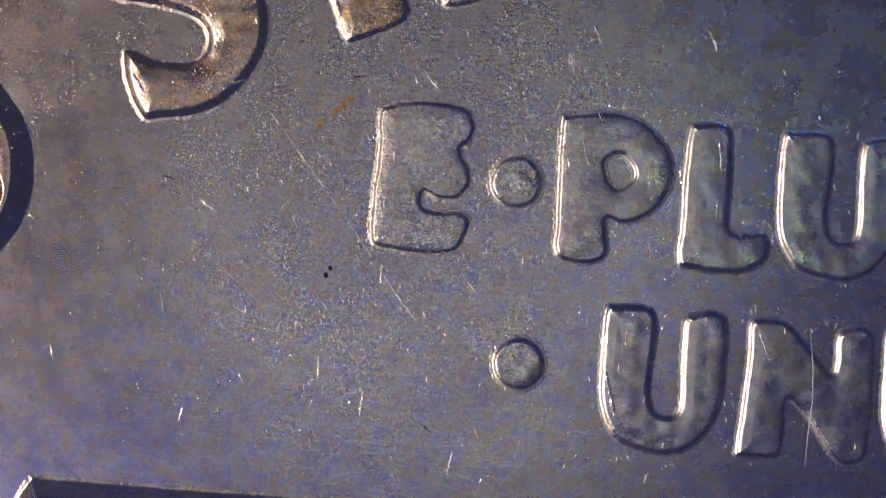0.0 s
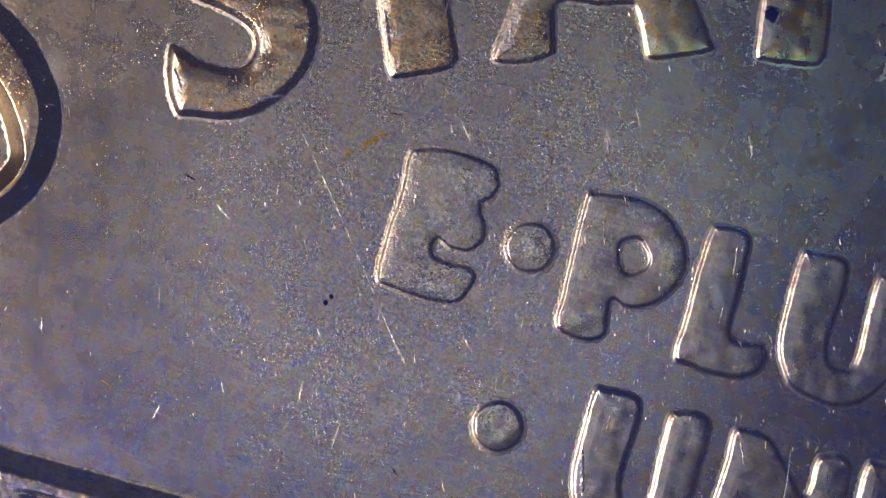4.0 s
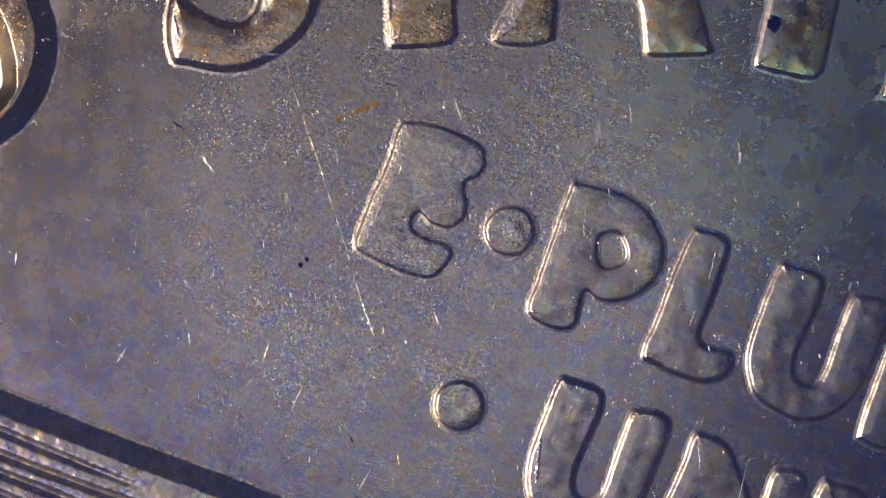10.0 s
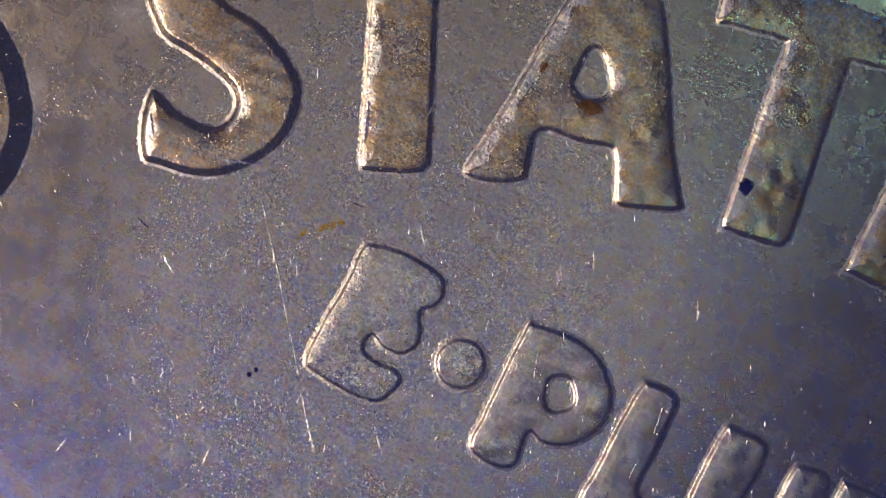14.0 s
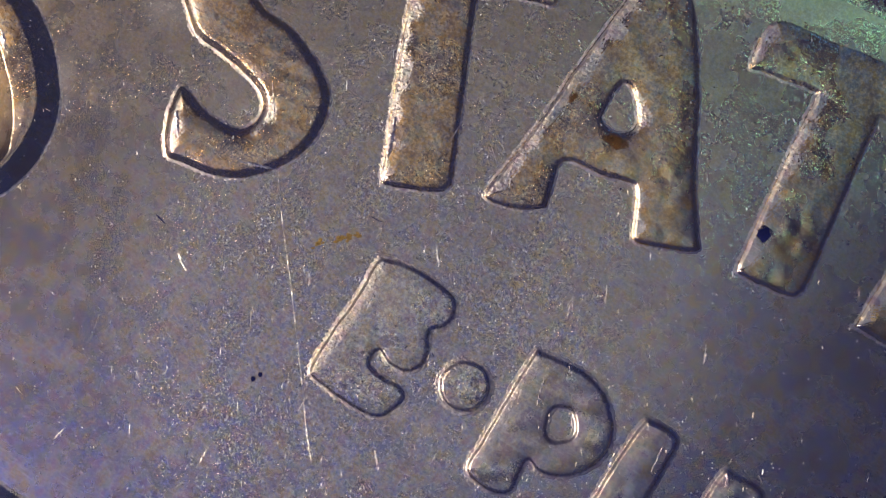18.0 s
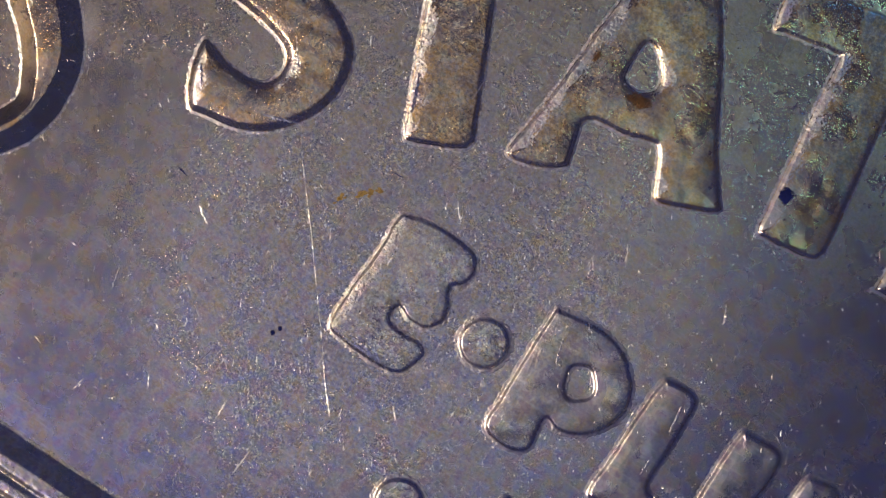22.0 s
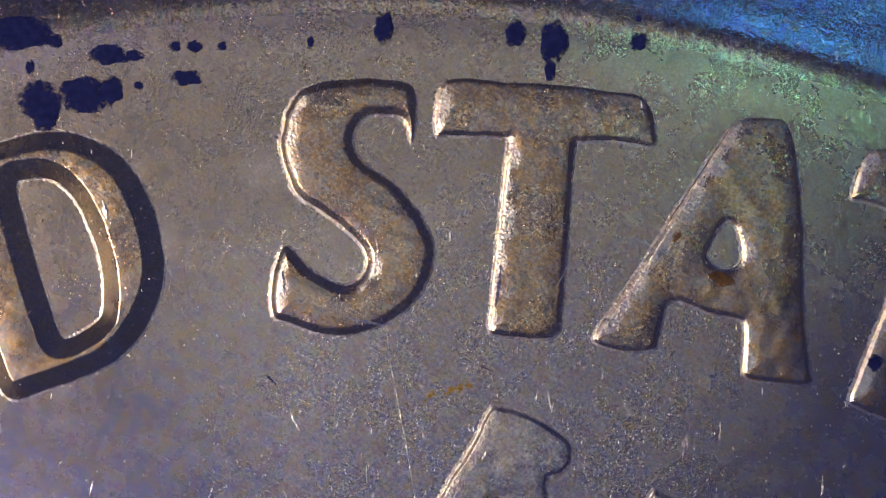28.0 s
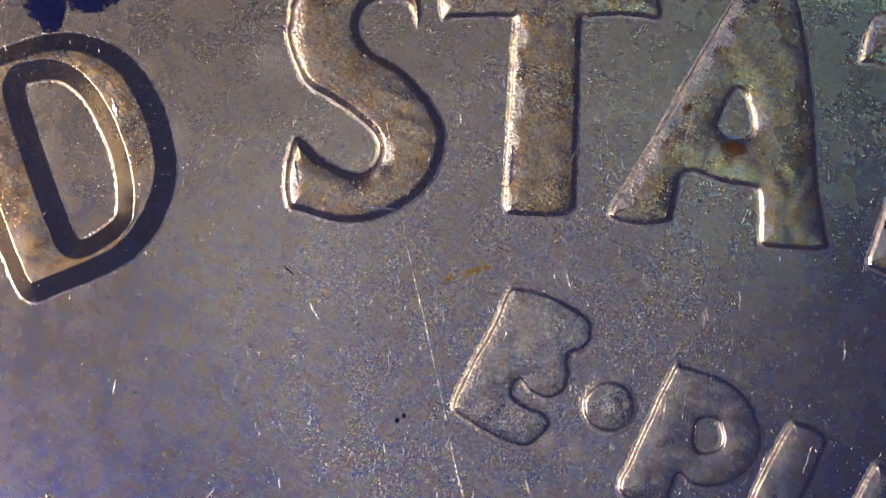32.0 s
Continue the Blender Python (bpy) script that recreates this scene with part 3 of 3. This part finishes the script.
NICKS = [
    (-3.44, 8.031, -3.34, 7.911, 0.023), (-4.021, 6.033, -4.018, 5.86, 0.031), (-4.037, 5.747, -4.078, 5.638, 0.019),
    (-4.911, 7.038, -4.788, 6.959, 0.023), (-4.57, 5.877, -4.519, 5.79, 0.016), (-3.048, 6.604, -2.955, 6.516, 0.019),
    (-5.509, 6.351, -5.458, 6.351, 0.031), (-3.703, 5.821, -3.718, 5.605, 0.019), (-4.727, 6.204, -4.663, 6.153, 0.016),
    (-2.45, 8.223, -2.448, 8.133, 0.016), (-1.505, 8.433, -1.452, 8.328, 0.019), (-2.275, 8.38, -2.226, 8.274, 0.016),
    (-4.055, 7.388, -4.023, 7.316, 0.016),
]
NICKS += [
    (-3.881, 7.981, -3.811, 7.979, 0.016), (-4.274, 6.974, -4.218, 6.871, 0.012), (-2.925, 8.174, -2.828, 8.167, 0.016),
    (-3.498, 7.994, -3.47, 7.92, 0.016), (-4.928, 5.617, -4.952, 5.51, 0.019), (-2.975, 7.385, -2.893, 7.3, 0.012),
    (-4.052, 9.131, -4.02, 8.994, 0.023), (-5.868, 5.981, -5.839, 5.873, 0.019), (-4.905, 7.044, -4.801, 6.96, 0.019),
    (-3.25, 8.578, -3.274, 8.764, 0.016), (-3.19, 8.589, -3.242, 8.804, 0.012), (-1.929, 6.382, -1.929, 6.216, 0.023),
    (-2.932, 5.612, -2.887, 5.525, 0.016),
]
NICKS += [
    (-2.299, 8.416, -2.271, 8.364, 0.019), (-1.465, 8.377, -1.445, 8.302, 0.027), (-2.451, 8.214, -2.399, 8.13, 0.019),
    (-3.632, 6.674, -3.635, 6.548, 0.019), (-3.04, 6.606, -2.977, 6.526, 0.019), (-4.07, 7.399, -4.011, 7.318, 0.012),
    (-4.294, 7.026, -4.249, 6.96, 0.012), (-3.064, 5.431, -3.092, 5.273, 0.016), (-1.709, 5.39, -1.735, 5.31, 0.027),
    (-2.867, 6.222, -2.837, 6.177, 0.012), (-2.44, 8.175, -2.401, 8.061, 0.019), (-3.359, 7.975, -3.333, 7.879, 0.012),
]
for ax, ay, bx, by, w in NICKS:
    ridge([(ax, ay), (bx, by)], w * 0.85, w * 0.085, BRIGHT_METAL, "nick", base=ground((ax + bx) / 2, (ay + by) / 2))
RUBS = [(-3.619, 7.589, -3.592, 7.319, 0.019), (-3.603, 7.159, -3.597, 7.03, 0.016), (-2.35, 7.735, -2.263, 7.436, 0.027), (-1.638, 7.505, -1.607, 7.289, 0.035),
        (-2.061, 6.083, -1.971, 5.745, 0.031), (-1.532, 6.261, -1.527, 5.973, 0.019), (-1.028, 6.409, -0.901, 6.125, 0.019), (-1.383, 7.684, -1.362, 7.484, 0.027),
        (-1.369, 7.316, -1.373, 7.107, 0.023), (-2.9, 7.259, -2.862, 7.191, 0.027), (-2.807, 6.073, -2.765, 5.985, 0.019), (-4.137, 8.62, -4.03, 8.346, 0.031),
        (-5.425, 7.864, -5.314, 7.704, 0.027), (-6.756, 7.749, -6.592, 7.574, 0.039), (-4.935, 7.78, -4.636, 7.879, 0.019), (-1.443, 10.023, -1.382, 9.901, 0.023)]
for ax, ay, bx, by, w in RUBS:
    ridge([(ax, ay), (bx, by)], w * 1.35, w * 0.15, BRIGHT_METAL, "rub_mark", base=ground((ax + bx) / 2, (ay + by) / 2))
# thin dark lines: two shade a T's worn step, the rest are gouges
DARK_LINES = [(-4.949, 9.353, -4.6, 9.538, 0.016), (-4.062, 9.768, -3.789, 9.954, 0.012), (-5.203, 7.194, -5.07, 7.157, 0.022), (-3.936, 7.946, -3.823, 7.962, 0.012),
          (-3.316, 5.633, -3.207, 5.541, 0.016)]
for ax, ay, bx, by, w in DARK_LINES:
    ridge([(ax, ay), (bx, by)], w, w * 0.1, STAIN, "dark_line", "thin dark line in the metal", base=ground((ax + bx) / 2, (ay + by) / 2))
ridge([(-5.06, 8.50), (-4.86, 8.22), (-4.66, 7.95)], 0.008, 0.0022, BRIGHT_METAL, "scratch", "hair-thin golden scratch across a letter", base=ground(-4.86, 8.22))
ridge([(-4.995, 8.399), (-4.743, 8.053), (-4.479, 7.679)], 0.007, 0.0018, BRIGHT_METAL, "scratch", "faint hair-thin scratch")
# golden-brown flecks, each a little cluster of ragged grains
for k, (x, y, rx, ry, turn, count) in enumerate([(-4.0, 7.725, 0.07, 0.022, 45, 16), (-4.13, 7.585, 0.06, 0.02, 50, 8), (-3.93, 7.79, 0.03, 0.015, 20, 5)]):
    rng = random.Random(500 + k)
    for _ in range(count):
        u, w = rng.gauss(0, 0.5) * rx, rng.gauss(0, 0.5) * ry
        c, q = math.cos(radians(turn)), math.sin(radians(turn))
        size = rng.uniform(0.006, 0.014)
        blot(x + c * u - q * w, y + q * u + c * w, size * rng.uniform(1.0, 1.9), size, turn + rng.uniform(-40, 40), rng.randrange(9999), BROWN, "tiny golden-brown tarnish fleck", high=0.0012)
PALE_PATCHES = [(-3.491, 7.563, 0.147, 0.291), (-5.864, 8.419, 0.233, 0.194), (-3.063, 6.896, 0.124, 0.14), (-2.909, 5.463, 0.078, 0.085), (-6.231, 7.641, 0.116, 0.271), (-2.823, 6.929, 0.097, 0.124), (-5.56, 8.52, 0.10, 0.19)]
for k, (x, y, rx, ry) in enumerate(PALE_PATCHES):
    ring = [(rx * math.cos(q * 0.2618), ry * math.sin(q * 0.2618), 0.0) for q in range(24)]
    mesh_part("pale_patch", placed([(0, 0, 0.001)] + ring, x, y, 29, ground(x, y) + 0.003), [(0, 1 + q, 1 + (q + 1) % 24) for q in range(24)], PALE_FILM, coin, "faint soft-edged pale grey patch")
fibre = [(-0.686, 6.43), (-0.652, 6.196), (-0.639, 5.964), (-0.653, 5.729), (-0.662, 5.48)]
ridge(fibre, 0.010, 0.010, FIBRE, "fibre", "pale blue-white hair of lint", base=FIELD + 0.083)


# countless hair-fine marks and frosted specks, thickest beside the motto and round the feet of the letters
rng = random.Random(77)
verts, faces = [], []
spots = []
for _ in range(900):
    if rng.random() < 0.75:
        spots.append((rng.gauss(-3.7, 0.8), rng.gauss(6.6, 0.7), 0))
    else:
        spots.append((rng.uniform(-8.0, 1.5), rng.uniform(4.8, 10.9), 0))
for _ in range(8000):   # short sharp glints all over the rubbed middle
    spots.append((rng.gauss(-3.2, 1.15), rng.gauss(7.1, 0.95), 3))
for _ in range(900):   # a rubbed patch below the first letter of the motto
    spots.append((rng.gauss(-3.75, 0.42), rng.gauss(6.25, 0.34), 2))
for ring, height, tilt in TOPS:
    for _ in range(420):
        q, part_way = rng.randrange(len(ring)), rng.random()
        px, py = ring[q - 1] + (ring[q] - ring[q - 1]) * part_way
        spots.append((px + rng.gauss(0, 0.045), py + rng.gauss(0, 0.045), 1))
sx, sy = np.array([q[0] for q in spots]), np.array([q[1] for q in spots])
over, rise = np.full(sx.shape, -1.0), np.zeros(sx.shape)
for loop, height, tilt in TOPS:
    depth = inside_depth(sx, sy, loop)
    rise = np.where(depth > 0.05, height + tilt * (loop[:, 0].max() - sx) / np.ptp(loop[:, 0]), rise)
    over = np.maximum(over, depth)
for (x, y, near), deep, lift in zip(spots, over.tolist(), rise.tolist()):
    if y < 5.2 or math.hypot(x, y) > 11.0 or -0.035 < deep < 0.05 or (lift and rng.random() < 0.3):
        continue
    a, length, w = rng.choice((rng.gauss(2.2, 0.4), rng.uniform(0, 3.14), rng.uniform(0, 3.14))), 0.006 + rng.expovariate(60), rng.uniform(0.0015, 0.0036)
    h = rng.uniform(0.08, 0.6)
    if near >= 2:
        a, length, w, h = rng.gauss(2.0, 0.9), 0.004 + rng.expovariate(110), rng.uniform(0.0012, 0.0036), rng.uniform(0.05, 0.45)
    cx, cy = math.cos(a), math.sin(a)
    q = len(verts)
    for s, k in ((0.0, 0.3), (0.5, 1.0), (1.0, 0.3)):
        px, py = x + cx * length * s, y + cy * length * s
        verts += [(px - cy * w * k, py + cx * w * k, FIELD + lift - 0.0003), (px, py, FIELD + lift + w * h * k), (px + cy * w * k, py - cx * w * k, FIELD + lift - 0.0003)]
    for k in (0, 3):
        faces += [(q + k, q + k + 1, q + k + 4, q + k + 3), (q + k + 1, q + k + 2, q + k + 5, q + k + 4)]
tagged(mesh_part("hairline_wear", verts, faces, BRIGHT_METAL, coin, "fine bright hairline marks", smooth=False), kind="stuff")


# ---- what moves ----
def coin_at(x, y, turn):
    """The coin flat on the table: its centre in millimetres, and its turn."""
    return pose(x * MM, y * MM, 0, 0, 0, turn)


def motions():
    walk(coin, [
        (0, coin_at(2.74, -7.023, -4)),
        (0.5, coin_at(2.551, -7.002, -6.03)),
        (0.7, coin_at(2.561, -6.994, -6.86)),
        (0.9, coin_at(2.537, -7.087, -7.68)),
        (1, coin_at(2.594, -7.124, -8.09)),
        (1.2, coin_at(2.357, -7.299, -8.45)),
        (1.5, coin_at(2.312, -7.474, -8.99)),
        (2, coin_at(2.137, -7.482, -9.9)),
        (2.5, coin_at(1.995, -7.645, -11.39)),
        (3, coin_at(1.625, -7.733, -13.67)),
        (3.5, coin_at(1.411, -7.74, -14.64)),
        (5.5, coin_at(1.338, -7.861, -15.69)),
        (6, coin_at(1.116, -7.872, -16.83)),
        (6.5, coin_at(0.948, -7.793, -18.2)),
        (7, coin_at(0.618, -7.891, -19.18)),
        (7.5, coin_at(0.599, -7.74, -19.81)),
        (8, coin_at(0.514, -7.687, -20.57)),
        (8.5, coin_at(0.515, -7.678, -20.58)),
        (9, coin_at(0.504, -7.629, -20.54)),
        (9.5, coin_at(0.498, -7.637, -20.57)),
        (10, coin_at(0.433, -7.685, -20.83)),
        (10.5, coin_at(0.282, -7.947, -21.6)),
        (11, coin_at(0.191, -8.116, -22.17)),
        (11.5, coin_at(0.105, -8.345, -22.71)),
        (12, coin_at(-0.075, -8.643, -23.61)),
        (12.5, coin_at(-0.3, -8.665, -24.5)),
        (13, coin_at(-0.548, -8.639, -25.49)),
        (13.5, coin_at(-0.651, -8.574, -26.16)),
        (15.5, coin_at(-1.032, -8.517, -29.58)),
        (16, coin_at(-1.033, -8.495, -29.59)),
        (16.5, coin_at(-1.241, -8.691, -30.45)),
        (17, coin_at(-1.322, -8.581, -31.09)),
        (17.5, coin_at(-1.385, -8.688, -31.61)),
        (18, coin_at(-1.386, -8.596, -31.99)),
        (18.5, coin_at(-1.38, -8.44, -32.33)),
        (19, coin_at(-1.384, -8.407, -32.4)),
        (19.5, coin_at(-1.359, -8.311, -32.59)),
        (20, coin_at(-1.36, -8.267, -32.69)),
        (20.5, coin_at(-1.369, -8.253, -32.78)),
        (21, coin_at(-1.364, -8.237, -32.76)),
        (21.5, coin_at(-1.371, -8.234, -32.8)),
        (22, coin_at(-1.371, -8.277, -32.88)),
        (22.5, coin_at(-1.398, -8.367, -33.02)),
        (23, coin_at(-1.489, -8.362, -33.51)),
        (23.5, coin_at(-1.543, -8.42, -33.76)),
        (24, coin_at(-1.55, -8.396, -33.95)),
        (24.5, coin_at(-1.546, -8.399, -33.91)),
        (26.5, coin_at(-1.156, -8.346, -31.36)),
        (27, coin_at(-0.807, -8.648, -30.07)),
        (27.1, coin_at(-0.629, -9.011, -29.84)),
        (27.2, coin_at(-0.417, -9.285, -29.62)),
        (27.3, coin_at(-0.283, -9.411, -29.39)),
        (27.4, coin_at(-0.223, -9.592, -29.17)),
        (27.5, coin_at(-0.188, -9.634, -28.95)),
        (28, coin_at(-0.153, -9.658, -28.9)),
        (28.5, coin_at(-0.134, -9.636, -28.81)),
        (29, coin_at(-0.075, -9.46, -28.45)),
        (29.2, coin_at(-0.035, -9.14, -28.12)),
        (29.5, coin_at(0.016, -9.018, -27.67)),
        (30, coin_at(0.063, -8.959, -27.47)),
        (30.5, coin_at(0.365, -8.757, -26.46)),
        (31, coin_at(0.384, -8.875, -26.26)),
        (31.5, coin_at(0.383, -8.86, -26.19)),
        (32, coin_at(0.38, -8.851, -26.2)),
    ])


motions()
